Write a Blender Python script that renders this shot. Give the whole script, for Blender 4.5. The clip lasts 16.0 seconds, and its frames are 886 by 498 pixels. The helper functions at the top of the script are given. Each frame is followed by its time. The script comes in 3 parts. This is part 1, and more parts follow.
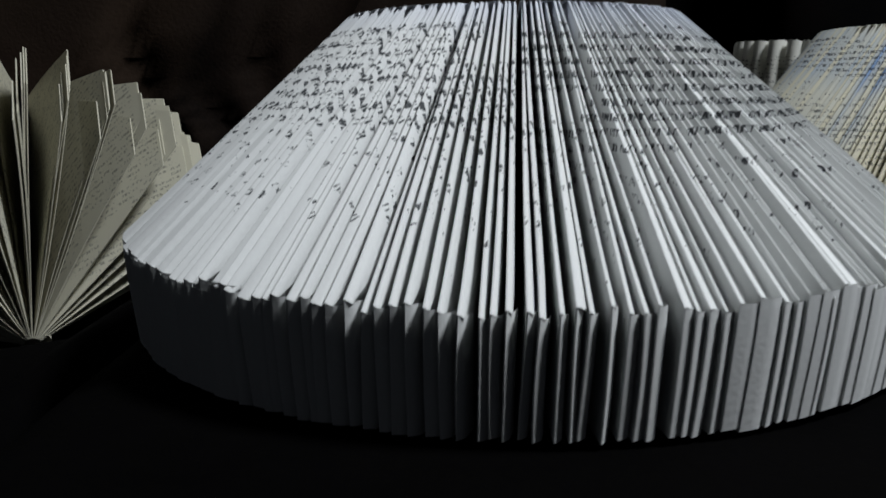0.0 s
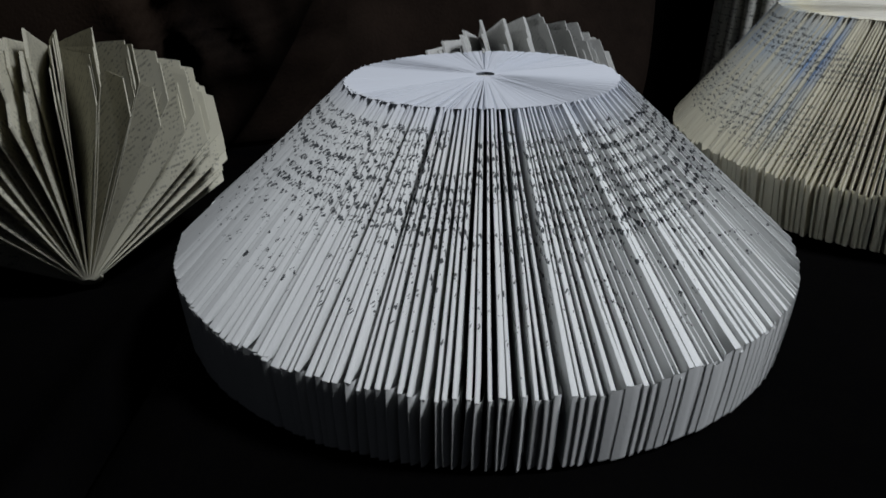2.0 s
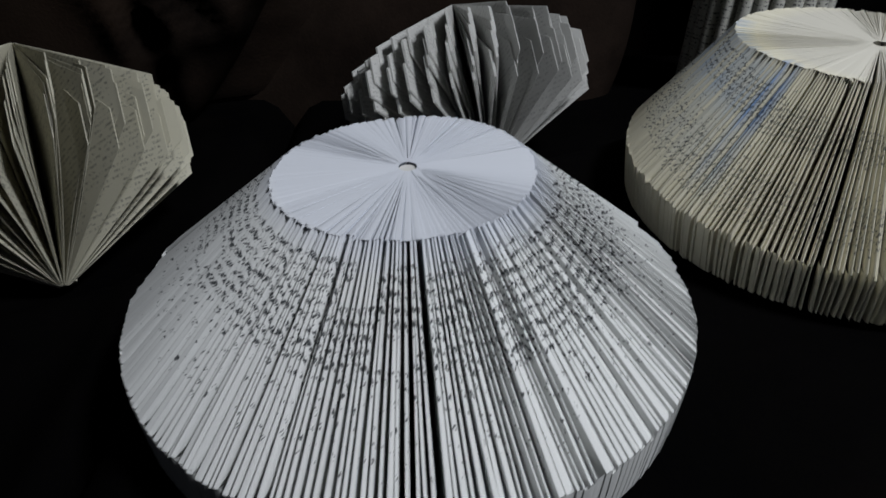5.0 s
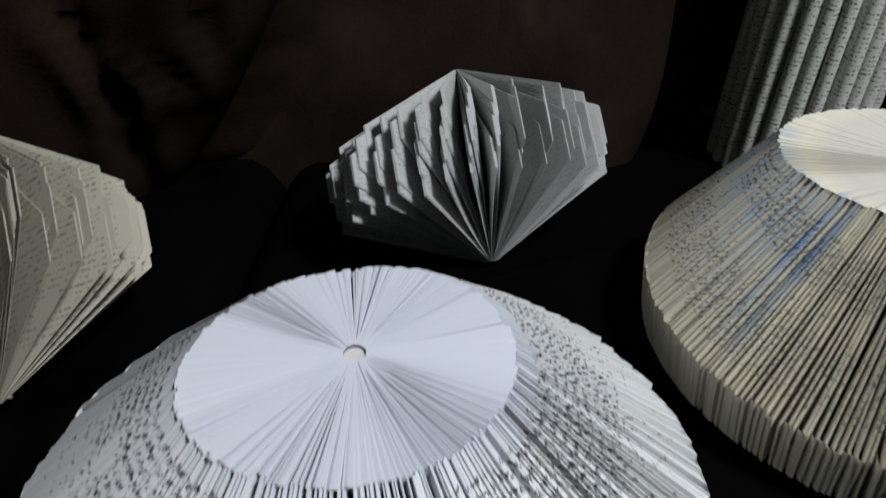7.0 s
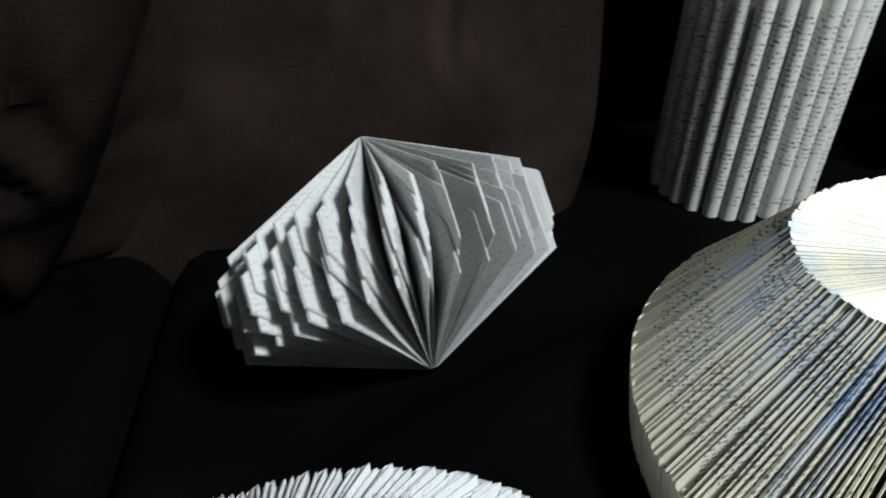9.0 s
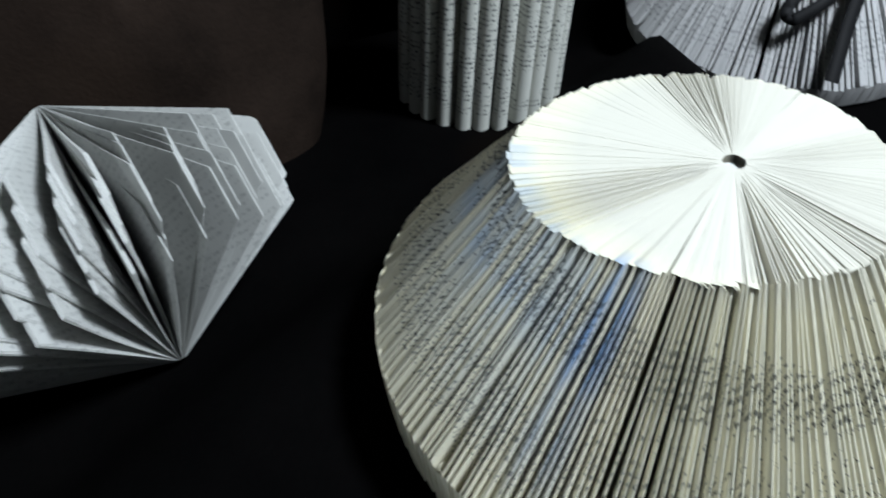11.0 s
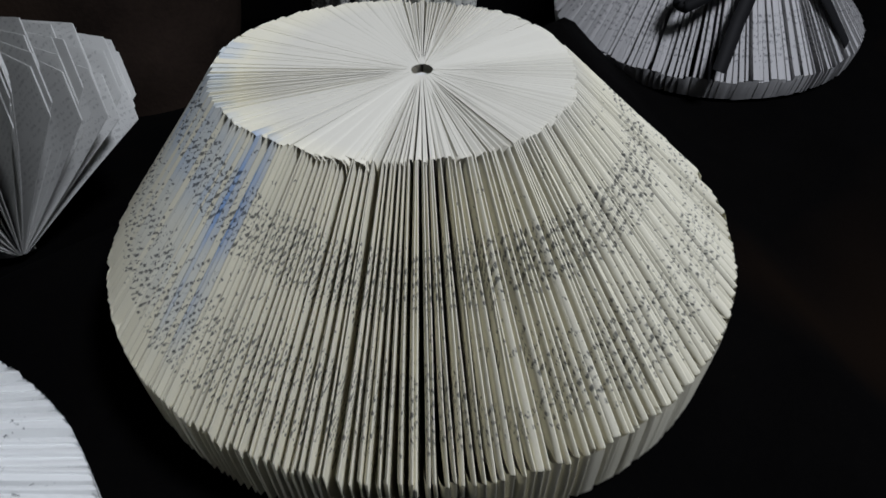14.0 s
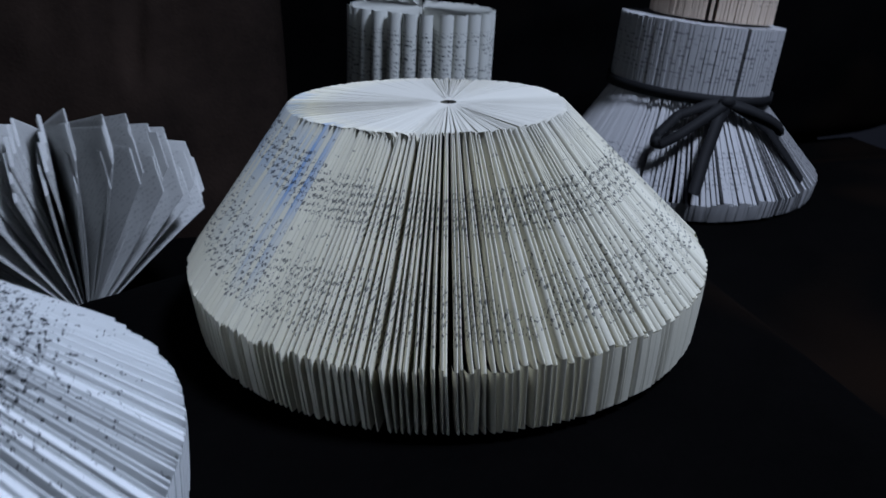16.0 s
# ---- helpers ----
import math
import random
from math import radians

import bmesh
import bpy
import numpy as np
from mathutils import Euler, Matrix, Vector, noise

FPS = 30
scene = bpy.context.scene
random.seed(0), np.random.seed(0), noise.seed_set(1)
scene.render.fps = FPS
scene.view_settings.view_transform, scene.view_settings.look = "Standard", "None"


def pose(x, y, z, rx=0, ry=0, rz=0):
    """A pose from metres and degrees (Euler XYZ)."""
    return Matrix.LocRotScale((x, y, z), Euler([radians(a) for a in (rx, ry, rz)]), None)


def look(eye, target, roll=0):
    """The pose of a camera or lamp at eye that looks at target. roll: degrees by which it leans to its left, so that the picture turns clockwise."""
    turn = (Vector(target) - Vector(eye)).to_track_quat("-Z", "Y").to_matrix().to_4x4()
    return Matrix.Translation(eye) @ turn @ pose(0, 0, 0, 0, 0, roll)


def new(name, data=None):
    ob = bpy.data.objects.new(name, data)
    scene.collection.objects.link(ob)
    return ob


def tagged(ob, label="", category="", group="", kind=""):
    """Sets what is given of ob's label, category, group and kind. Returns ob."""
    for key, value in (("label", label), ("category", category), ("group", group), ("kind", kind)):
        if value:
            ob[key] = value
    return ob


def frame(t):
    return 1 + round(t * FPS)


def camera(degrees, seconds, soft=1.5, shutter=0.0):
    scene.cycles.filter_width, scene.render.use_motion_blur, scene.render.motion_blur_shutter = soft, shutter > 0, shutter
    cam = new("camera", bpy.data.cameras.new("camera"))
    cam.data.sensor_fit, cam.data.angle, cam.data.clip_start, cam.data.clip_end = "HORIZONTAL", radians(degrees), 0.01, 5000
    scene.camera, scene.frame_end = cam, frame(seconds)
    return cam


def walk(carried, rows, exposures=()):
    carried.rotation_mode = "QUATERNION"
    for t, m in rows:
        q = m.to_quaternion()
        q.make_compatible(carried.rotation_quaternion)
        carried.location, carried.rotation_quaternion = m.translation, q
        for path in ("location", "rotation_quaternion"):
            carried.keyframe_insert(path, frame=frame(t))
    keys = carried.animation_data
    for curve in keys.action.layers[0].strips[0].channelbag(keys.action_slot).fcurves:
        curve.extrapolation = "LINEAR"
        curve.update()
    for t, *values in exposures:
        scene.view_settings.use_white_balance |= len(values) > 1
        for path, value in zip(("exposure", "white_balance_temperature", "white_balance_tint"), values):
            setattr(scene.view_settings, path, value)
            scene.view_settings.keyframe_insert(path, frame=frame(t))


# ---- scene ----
cam = camera(59.47, 16.0, 1.6, 0.6)
# seconds, x, y, z, yaw, pitch, roll
ROWS = [
    (0.0, 0.0173, 0.0217, 0.0620, -0.07, -11.18, 0.57),
    (0.5, 0.0200, 0.0139, 0.0844, -0.28, -15.30, 0.51),
    (1.0, 0.0222, 0.0078, 0.1061, 0.14, -18.81, 1.59),
    (1.5, 0.0257, -0.0029, 0.1333, -0.23, -21.18, 0.53),
    (2.0, 0.0274, -0.0146, 0.1457, 0.38, -25.09, 0.38),
    (2.5, 0.0257, -0.0265, 0.1695, -1.25, -27.52, 0.93),
    (3.0, 0.0303, -0.0335, 0.1875, -2.44, -28.59, 1.58),
    (5.5, 0.0756, 0.0343, 0.2372, 2.60, -36.18, 0.08),
    (6.0, 0.0859, 0.0563, 0.2447, 2.81, -35.26, -0.37),
    (6.5, 0.0855, 0.0733, 0.2447, 4.56, -35.92, -0.25),
    (7.0, 0.0809, 0.0997, 0.2427, 4.63, -35.67, 0.36),
    (7.5, 0.0752, 0.1362, 0.2439, 3.03, -35.53, 1.10),
    (8.0, 0.0691, 0.1618, 0.2440, 1.96, -35.37, 1.70),
    (10.5, 0.1012, 0.2403, 0.2442, -18.20, -42.54, 1.39),
    (11.0, 0.1155, 0.2396, 0.2340, -21.42, -44.20, 1.27),
    (11.5, 0.1321, 0.2371, 0.2288, -23.41, -45.04, 1.40),
    (12.0, 0.1563, 0.2292, 0.2264, -23.05, -45.88, 1.39),
    (12.5, 0.1741, 0.2144, 0.2207, -21.58, -46.99, 0.40),
    (13.0, 0.1927, 0.1974, 0.2155, -18.60, -47.02, 0.63),
    (13.5, 0.2087, 0.1836, 0.2127, -15.55, -45.68, 0.43),
    (14.0, 0.2169, 0.1662, 0.2109, -13.48, -42.08, 0.50),
    (14.5, 0.2070, 0.1332, 0.2099, -13.78, -40.98, 1.59),
    (15.0, 0.1987, 0.1046, 0.2042, -14.57, -34.44, -0.03),
    (15.5, 0.1863, 0.0952, 0.1838, -15.24, -28.80, 1.08),
    (16.0, 0.1874, 0.0709, 0.1616, -13.00, -23.47, 0.59),
]
EXPOSURES = [
    (0.0, -0.12, 6500, 10), (0.5, -0.34, 6450, 11), (1.0, -0.40, 6450, 11), (3.0, -0.63, 6500, 12), (5.5, -0.52, 6550, 12), (6.5, -0.38, 6600, 13), (7.0, -0.18, 6550, 12), (8.0, 0.46, 6500, 10),
    (10.5, 0.70, 6000, 5), (11.0, 0.5, 6050, 6), (12.0, -0.02, 6300, 9), (12.5, -0.22, 6450, 10), (13.5, -0.36, 6350, 13), (14.0, -0.40, 6250, 14), (15.0, -0.40, 5750, 15), (15.5, -0.46, 5550, 16), (16.0, -0.42, 5300, 16),
]
walk(cam, [(t, pose(x, y, z, 90 + pitch, roll, yaw)) for t, x, y, z, yaw, pitch, roll in ROWS], EXPOSURES)

# ---- light ----
world = bpy.data.worlds.new("room_dark")
scene.world = world
world.use_nodes = True
world.node_tree.nodes["Background"].inputs[0].default_value = (0.75, 0.84, 1.0, 1)
world.node_tree.nodes["Background"].inputs[1].default_value = 0.019


def area_lamp(name, eye, target, size, watts, colour):
    data = bpy.data.lights.new(name, "AREA")
    data.shape, data.size, data.energy, data.color = "DISK", size, watts, colour
    ob = new(name, data)
    ob.matrix_world = look(eye, target)
    return ob


area_lamp("ceiling_lamp", (0.82, 0.0, 1.32), (0.15, 0.33, 0.0), 0.30, 29.5, (0.92, 0.97, 1.02))


# ---- materials ----
def shader(name, rough=0.8):
    m = bpy.data.materials.new(name)
    m.use_nodes = True
    nt = m.node_tree
    b = nt.nodes["Principled BSDF"]
    b.inputs["Roughness"].default_value = rough
    b.inputs["Specular IOR Level"].default_value = 0.25
    return m, nt, b


def math_node(nt, op, a, b=None, c=None):
    n = nt.nodes.new("ShaderNodeMath")
    n.operation = op
    for i, v in enumerate((a, b, c)):
        if v is None:
            continue
        if isinstance(v, (int, float)):
            n.inputs[i].default_value = v
        else:
            nt.links.new(v, n.inputs[i])
    return n.outputs[0]


def mix_colour(nt, fac, a, b):
    n = nt.nodes.new("ShaderNodeMix")
    n.data_type = "RGBA"
    for i, v in ((0, fac), (6, a), (7, b)):
        if isinstance(v, (int, float)):
            n.inputs[i].default_value = v
        elif isinstance(v, tuple):
            n.inputs[i].default_value = (*v, 1)
        else:
            nt.links.new(v, n.inputs[i])
    return n.outputs[2]


def noise_node(nt, vec, scale, detail=2.0, rough=0.5):
    n = nt.nodes.new("ShaderNodeTexNoise")
    n.inputs["Scale"].default_value, n.inputs["Detail"].default_value, n.inputs["Roughness"].default_value = scale, detail, rough
    nt.links.new(vec, n.inputs["Vector"])
    return n.outputs["Fac"]


def ramp_node(nt, value, stops):
    n = nt.nodes.new("ShaderNodeValToRGB")
    e = n.color_ramp.elements
    while len(e) < len(stops):
        e.new(0.5)
    for k, (at, v) in zip(e, stops):
        k.position, k.color = at, (v, v, v, 1)
    nt.links.new(value, n.inputs[0])
    return n.outputs[0]


EVEN = ((0.0, 0.7), (1.0, 0.7))


def printed_paper(name, light, dark, u0, u1, v0, v1, ink=0.85, line=0.0031, tint=None, thin=0.08, density=EVEN, reach=(0.0, 0.1), margin=None):
    """Printed book paper. The UV map holds metres on the flat page: u from the spine outwards, v from the foot up; rows
    of small dark bars stand for the print, as dense as density says from one end of reach to the other. tint: colour of
    a wash, its strength, and where along u it fades out. margin: colour of the unprinted paper next to the spine,
    darkened so that the heads look less brightly lit.
    """
    m, nt, bsdf = shader(name, 0.85)
    uv = nt.nodes.new("ShaderNodeUVMap")
    sep = nt.nodes.new("ShaderNodeSeparateXYZ")
    nt.links.new(uv.outputs[0], sep.inputs[0])
    u, v = sep.outputs[0], sep.outputs[1]
    rnd = nt.nodes.new("ShaderNodeObjectInfo").outputs["Random"]
    row = math_node(nt, "DIVIDE", v, line)
    frac = math_node(nt, "FRACT", row)
    rowno = math_node(nt, "FLOOR", row)
    comb = nt.nodes.new("ShaderNodeCombineXYZ")
    nt.links.new(math_node(nt, "MULTIPLY", u, 1100.0), comb.inputs[0])
    nt.links.new(math_node(nt, "MULTIPLY_ADD", rnd, 170.0, math_node(nt, "MULTIPLY", rowno, 5.37)), comb.inputs[1])
    nt.links.new(math_node(nt, "MULTIPLY", frac, 1.6), comb.inputs[2])
    letters = noise_node(nt, comb.outputs[0], 1.0, 1.0)
    words = noise_node(nt, comb.outputs[0], 0.16, 0.0)
    dense = ramp_node(nt, math_node(nt, "DIVIDE", math_node(nt, "SUBTRACT", u, reach[0]), reach[1] - reach[0]), density)
    stroke = math_node(nt, "MINIMUM", 1.0, math_node(nt, "MAXIMUM", 0.0, math_node(nt, "MULTIPLY", math_node(nt, "SUBTRACT", letters, math_node(nt, "MULTIPLY_ADD", dense, -0.12, 0.57)), 9.0)))
    mask = math_node(nt, "MULTIPLY", math_node(nt, "LESS_THAN", frac, 0.52), stroke)
    mask = math_node(nt, "MULTIPLY", mask, math_node(nt, "GREATER_THAN", math_node(nt, "MULTIPLY_ADD", dense, 0.5, words), 0.75))
    for side, lim, op in ((u, u0, "GREATER_THAN"), (u, u1, "LESS_THAN"), (v, v0, "GREATER_THAN"), (v, v1, "LESS_THAN")):
        mask = math_node(nt, "MULTIPLY", mask, math_node(nt, op, side, lim))
    place = nt.nodes.new("ShaderNodeNewGeometry").outputs["Position"]
    mask = math_node(nt, "MULTIPLY", mask, math_node(nt, "GREATER_THAN", noise_node(nt, place, 26.0, 2.0), 0.36))
    tc = nt.nodes.new("ShaderNodeTexCoord").outputs["Object"]
    fibre = noise_node(nt, tc, 900.0, 3.0)
    stain = noise_node(nt, tc, 28.0, 3.0)
    blend = math_node(nt, "MULTIPLY_ADD", rnd, 0.25, math_node(nt, "MULTIPLY", stain, 0.5))
    paper = mix_colour(nt, blend, light, dark)
    paper = mix_colour(nt, math_node(nt, "MULTIPLY", fibre, 0.12), paper, tuple(c * 0.6 for c in dark))
    if margin:
        paper = mix_colour(nt, ramp_node(nt, math_node(nt, "DIVIDE", u, reach[1]), ((0.0, 0.85), (0.42, 0.8), (0.52, 0.0))), paper, margin)
    if tint:
        colour, strength, start, end = tint
        wash = math_node(nt, "MULTIPLY_ADD", noise_node(nt, uv.outputs[0], 45.0, 3.0), 1.2, -0.1)
        wash = math_node(nt, "MULTIPLY", wash, math_node(nt, "MULTIPLY_ADD", rnd, 0.7, 0.65))
        fade = ramp_node(nt, math_node(nt, "DIVIDE", math_node(nt, "SUBTRACT", u, start), end - start), ((0.0, 0.0), (0.12, 1.0), (0.45, 0.8), (1.0, 0.0)))
        wash = math_node(nt, "MINIMUM", 0.9, math_node(nt, "MULTIPLY", math_node(nt, "MULTIPLY", wash, fade), strength))
        paper = mix_colour(nt, wash, paper, colour)
    colour = mix_colour(nt, math_node(nt, "MULTIPLY", mask, ink), paper, (0.03, 0.035, 0.04))
    nt.links.new(colour, bsdf.inputs["Base Color"])
    glow = nt.nodes.new("ShaderNodeBsdfTranslucent")
    nt.links.new(colour, glow.inputs["Color"])
    both = nt.nodes.new("ShaderNodeMixShader")
    both.inputs[0].default_value = thin
    nt.links.new(bsdf.outputs[0], both.inputs[1])
    nt.links.new(glow.outputs[0], both.inputs[2])
    nt.links.new(both.outputs[0], nt.nodes["Material Output"].inputs["Surface"])
    bump = nt.nodes.new("ShaderNodeBump")
    bump.inputs["Strength"].default_value, bump.inputs["Distance"].default_value = 0.15, 0.0004
    nt.links.new(fibre, bump.inputs["Height"])
    nt.links.new(bump.outputs[0], bsdf.inputs["Normal"])
    return m


def suede(name, light, dark, worn):
    m, nt, bsdf = shader(name, 0.9)
    tc = nt.nodes.new("ShaderNodeTexCoord").outputs["Object"]
    patch = noise_node(nt, tc, 8.0, 6.0, 0.65)
    broad = noise_node(nt, tc, 4.5, 2.0)
    nap = noise_node(nt, tc, 420.0, 3.0)
    fac = math_node(nt, "MINIMUM", 1.0, math_node(nt, "MAXIMUM", 0.0, math_node(nt, "MULTIPLY_ADD", math_node(nt, "SUBTRACT", patch, 0.35), 2.2, math_node(nt, "MULTIPLY", nap, 0.3))))
    colour = mix_colour(nt, fac, dark, light)
    rub = math_node(nt, "MINIMUM", 1.0, math_node(nt, "MAXIMUM", 0.0, math_node(nt, "MULTIPLY", math_node(nt, "SUBTRACT", broad, 0.56), 5.0)))
    nt.links.new(mix_colour(nt, rub, colour, worn), bsdf.inputs["Base Color"])
    bsdf.inputs["Specular IOR Level"].default_value = 0.02
    crease = noise_node(nt, tc, 11.0, 2.0, 0.5)
    bump = nt.nodes.new("ShaderNodeBump")
    bump.inputs["Strength"].default_value, bump.inputs["Distance"].default_value = 0.35, 0.010
    nt.links.new(crease, bump.inputs["Height"])
    fine = nt.nodes.new("ShaderNodeBump")
    fine.inputs["Strength"].default_value, fine.inputs["Distance"].default_value = 0.4, 0.0008
    nt.links.new(nap, fine.inputs["Height"])
    nt.links.new(bump.outputs[0], fine.inputs["Normal"])
    nt.links.new(fine.outputs[0], bsdf.inputs["Normal"])
    return m


def plain(name, colour, rough=0.7):
    m, nt, bsdf = shader(name, rough)
    tc = nt.nodes.new("ShaderNodeTexCoord").outputs["Object"]
    nt.links.new(mix_colour(nt, noise_node(nt, tc, 240.0, 3.0), colour, tuple(c * 0.7 for c in colour)), bsdf.inputs["Base Color"])
    return m


WHITE_ROWS = ((0.0, 0.0), (0.08, 0.0), (0.11, 0.95), (0.48, 1.0), (0.56, 0.45), (0.80, 0.3), (0.90, 0.0))
CREAM_ROWS = ((0.0, 0.15), (0.26, 0.15), (0.30, 1.0), (0.46, 1.0), (0.50, 0.2), (0.62, 0.4), (0.68, 0.8), (0.90, 0.72), (0.95, 0.0))
CREAM = ((0.80, 0.77, 0.64), (0.66, 0.62, 0.47), 0.012, 0.107, 0.020, 0.084, 0.80, 0.0024)
# The margin colours also dim and cool the heads in place of softer light.
WHITE_PAPER = printed_paper("white_printed_paper", (0.80, 0.81, 0.80), (0.68, 0.69, 0.68), 0.012, 0.112, 0.020, 0.079, 0.95, density=WHITE_ROWS, reach=(0.0475, 0.115), margin=(0.62, 0.65, 0.72))
CREAM_PAPER = printed_paper("cream_printed_paper", *CREAM, density=CREAM_ROWS, reach=(0.0483, 0.109), margin=(0.61, 0.59, 0.525))
BLUE_PAPER = printed_paper("blue_washed_paper", *CREAM, ((0.36, 0.48, 0.66), 0.9, 0.057, 0.104), density=CREAM_ROWS, reach=(0.0483, 0.109), margin=(0.61, 0.59, 0.525))
STRIPE_PAPER = printed_paper("blue_striped_paper", *CREAM, ((0.20, 0.34, 0.60), 1.5, 0.052, 0.108), density=CREAM_ROWS, reach=(0.0483, 0.109), margin=(0.61, 0.59, 0.525))
FAN_PAPER = printed_paper("grey_white_printed_paper", (0.82, 0.82, 0.80), (0.70, 0.70, 0.68), 0.010, 0.080, 0.020, 0.130, 0.25, thin=0.5)
OLD_PAPER = printed_paper("yellowed_printed_paper", (0.72, 0.70, 0.58), (0.58, 0.55, 0.43), 0.010, 0.080, 0.020, 0.130, 0.5, thin=0.30)
ROLL_PAPER = printed_paper("rolled_printed_paper", (0.66, 0.66, 0.61), (0.52, 0.52, 0.47), 0.008, 0.150, 0.012, 0.140, 0.85)
TIER_PAPER = printed_paper("grey_page_edges", (0.50, 0.49, 0.49), (0.30, 0.30, 0.30), 0.012, 0.100, 0.012, 0.045, 0.6)
BEIGE_PAPER = printed_paper("beige_page_edges", (0.62, 0.52, 0.42), (0.48, 0.38, 0.29), 0.012, 0.100, 0.012, 0.045, 0.4)
GLUE = plain("dried_spine_glue", (0.70, 0.69, 0.66))
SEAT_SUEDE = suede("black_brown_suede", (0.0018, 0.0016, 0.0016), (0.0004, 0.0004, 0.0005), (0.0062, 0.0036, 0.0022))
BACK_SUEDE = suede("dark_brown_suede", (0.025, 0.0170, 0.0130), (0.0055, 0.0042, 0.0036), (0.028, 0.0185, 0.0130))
RIBBON = plain("black_ribbon", (0.0045, 0.0045, 0.0055), 0.75)
WALL_PAINT = plain("dark_wall_paint", (0.05, 0.05, 0.06))
FLOOR_WOOD = plain("dark_floor", (0.04, 0.03, 0.025))


# ---- mesh helpers ----
def mesh_of(name, verts, faces, material, uvs=None, smooth=False):
    me = bpy.data.meshes.new(name)
    me.from_pydata(verts, [], faces)
    if uvs:
        layer = me.uv_layers.new(name="UVMap")
        for poly in me.polygons:
            for li, vi in zip(poly.loop_indices, poly.vertices):
                layer.data[li].uv = uvs[vi]
    me.materials.append(material)
    if smooth:
        for p in me.polygons:
            p.use_smooth = True
    me.update()
    return me


def child(name, me, parent, m=None, label=""):
    ob = new(name, me)
    ob.parent = parent
    if m is not None:
        ob.matrix_local = m
    if label:
        ob["label"] = label
    return ob


def empty(name, m, label, category, group=""):
    ob = new(name)
    ob.matrix_world = m
    ob.empty_display_size = 0.02
    return tagged(ob, label, category, group)


def smoothstep(x, a, b):
    k = min(1.0, max(0.0, (x - a) / (b - a)))
    return k * k * (3 - 2 * k)


# ---- folded books ----
def folded_leaf(rng, R, h1, r, H, gap, fold, head, skirt, hand, material, name="page"):
    """One leaf of a book, its upper outer corner folded in along a slanting crease. gap: angle to the next leaf; fold, head, skirt: for the folded corner, the head and the fore edge, the part of that gap that the bulging paper takes up, and how far it falls off across it; hand: the side to which the corner is folded."""
    R += rng.uniform(-0.00015, 0.00015)
    h1 += rng.uniform(-0.0012, 0.0014)
    r += rng.uniform(-0.0007, 0.0007)
    bend = rng.uniform(-0.0006, 0.0006)
    curl = rng.uniform(-0.0007, 0.0007)
    wave, phase = rng.uniform(0.0, 0.0005), rng.uniform(0, 6.28)
    drop = rng.uniform(0.0, 0.0006)
    half = 0.00013
    rho0 = 0.0035
    rhos = [rho0, 0.012, 0.024, r * 0.8, r, r + (R - r) * 0.25, r + (R - r) * 0.5, r + (R - r) * 0.75, R - 0.004, R]
    nz = 6

    def top(p):
        return H if p <= r else H + (h1 - H) * (p - r) / (R - r)

    def side(p, z):
        low = max(0.0, 1 - z / h1) if p > R * 0.6 else 0.0
        return bend * math.sin(math.pi * p / R) + curl * (p / R) ** 4 * (1 - z / H) - 0.0006 * low * (p / R) + wave * (p / R) ** 6 * math.sin(phase + z / h1 * 2.5)

    def tuck(z):
        return 0.0022 * max(0.0, 1 - z / h1) ** 1.3

    verts, uvs, faces = [], [], []
    for s in (-1, 1):
        for p in rhos:
            for k in range(nz):
                z = -drop * p / R + (top(p) + drop * p / R) * k / (nz - 1)
                verts.append((p - tuck(z) * (p / R) ** 8, side(p, z) + s * half, z))
                uvs.append((p, z))
    n = len(rhos)
    for s in range(2):
        o = s * n * nz
        for i in range(n - 1):
            for k in range(nz - 1):
                a, b, c, d = o + i * nz + k, o + (i + 1) * nz + k, o + (i + 1) * nz + k + 1, o + i * nz + k + 1
                faces.append((a, b, c, d) if s == 0 else (d, c, b, a))
    m = n * nz
    for k in range(nz - 1):
        a, d = (n - 1) * nz + k, (n - 1) * nz + k + 1
        faces.append((a, a + m, d + m, d))
    for i in range(n - 1):
        a, b = i * nz + nz - 1, (i + 1) * nz + nz - 1
        faces.append((a, b, b + m, a + m))
    # the folded corner, hanging from the crease on one side
    rounded = len(faces)
    fill, fall = fold
    dx, dz = R - r, h1 - H
    ln = math.hypot(dx, dz)
    nx, nzv = -dz / ln, dx / ln
    far = (R - r) * nx
    steps, depth = 9, (0.0, fall * 0.35, fall * 0.9, fall * 2, fall * 4 + 0.001, 0.011, 0.020)
    base = len(verts)
    for i in range(steps + 1):
        f = i / steps
        p, z = r + dx * f, H + dz * f
        for q in depth:
            lim = 2 * far * (1 - f) if f > 0.5 else 2 * far * f + 0.016
            q2 = min(q, lim + 0.0012)
            pp, zz = p - nx * q2, z - nzv * q2
            width = gap * max(pp, 0.01) * fill
            off = width * (1 - math.exp(-q2 / fall))
            verts.append((pp, side(p, z) + half + off, zz))
            uvs.append((p + nx * q2 + off, z + nzv * q2))
    w = len(depth)
    for i in range(steps):
        for k in range(w - 1):
            a = base + i * w + k
            faces.append((a, a + 1, a + w + 1, a + w))
    # the head of the leaf, bulging towards the next one
    base = len(verts)
    for p in (rho0, 0.010, 0.020, 0.033, r):
        fall, way = abs(head[1]), math.copysign(1.0, head[1])
        for q in (0.0, fall * 0.4, fall * 1.2, fall * 4 + 0.001, 0.014):
            width = gap * p * head[0]
            verts.append((p, side(p, H) + way * (half + width * (1 - math.exp(-q / fall))), H - q))
            uvs.append((p, H - q))
    for i in range(4):
        for k in range(4):
            a = base + i * 5 + k
            faces.append((a, a + 5, a + 6, a + 1))
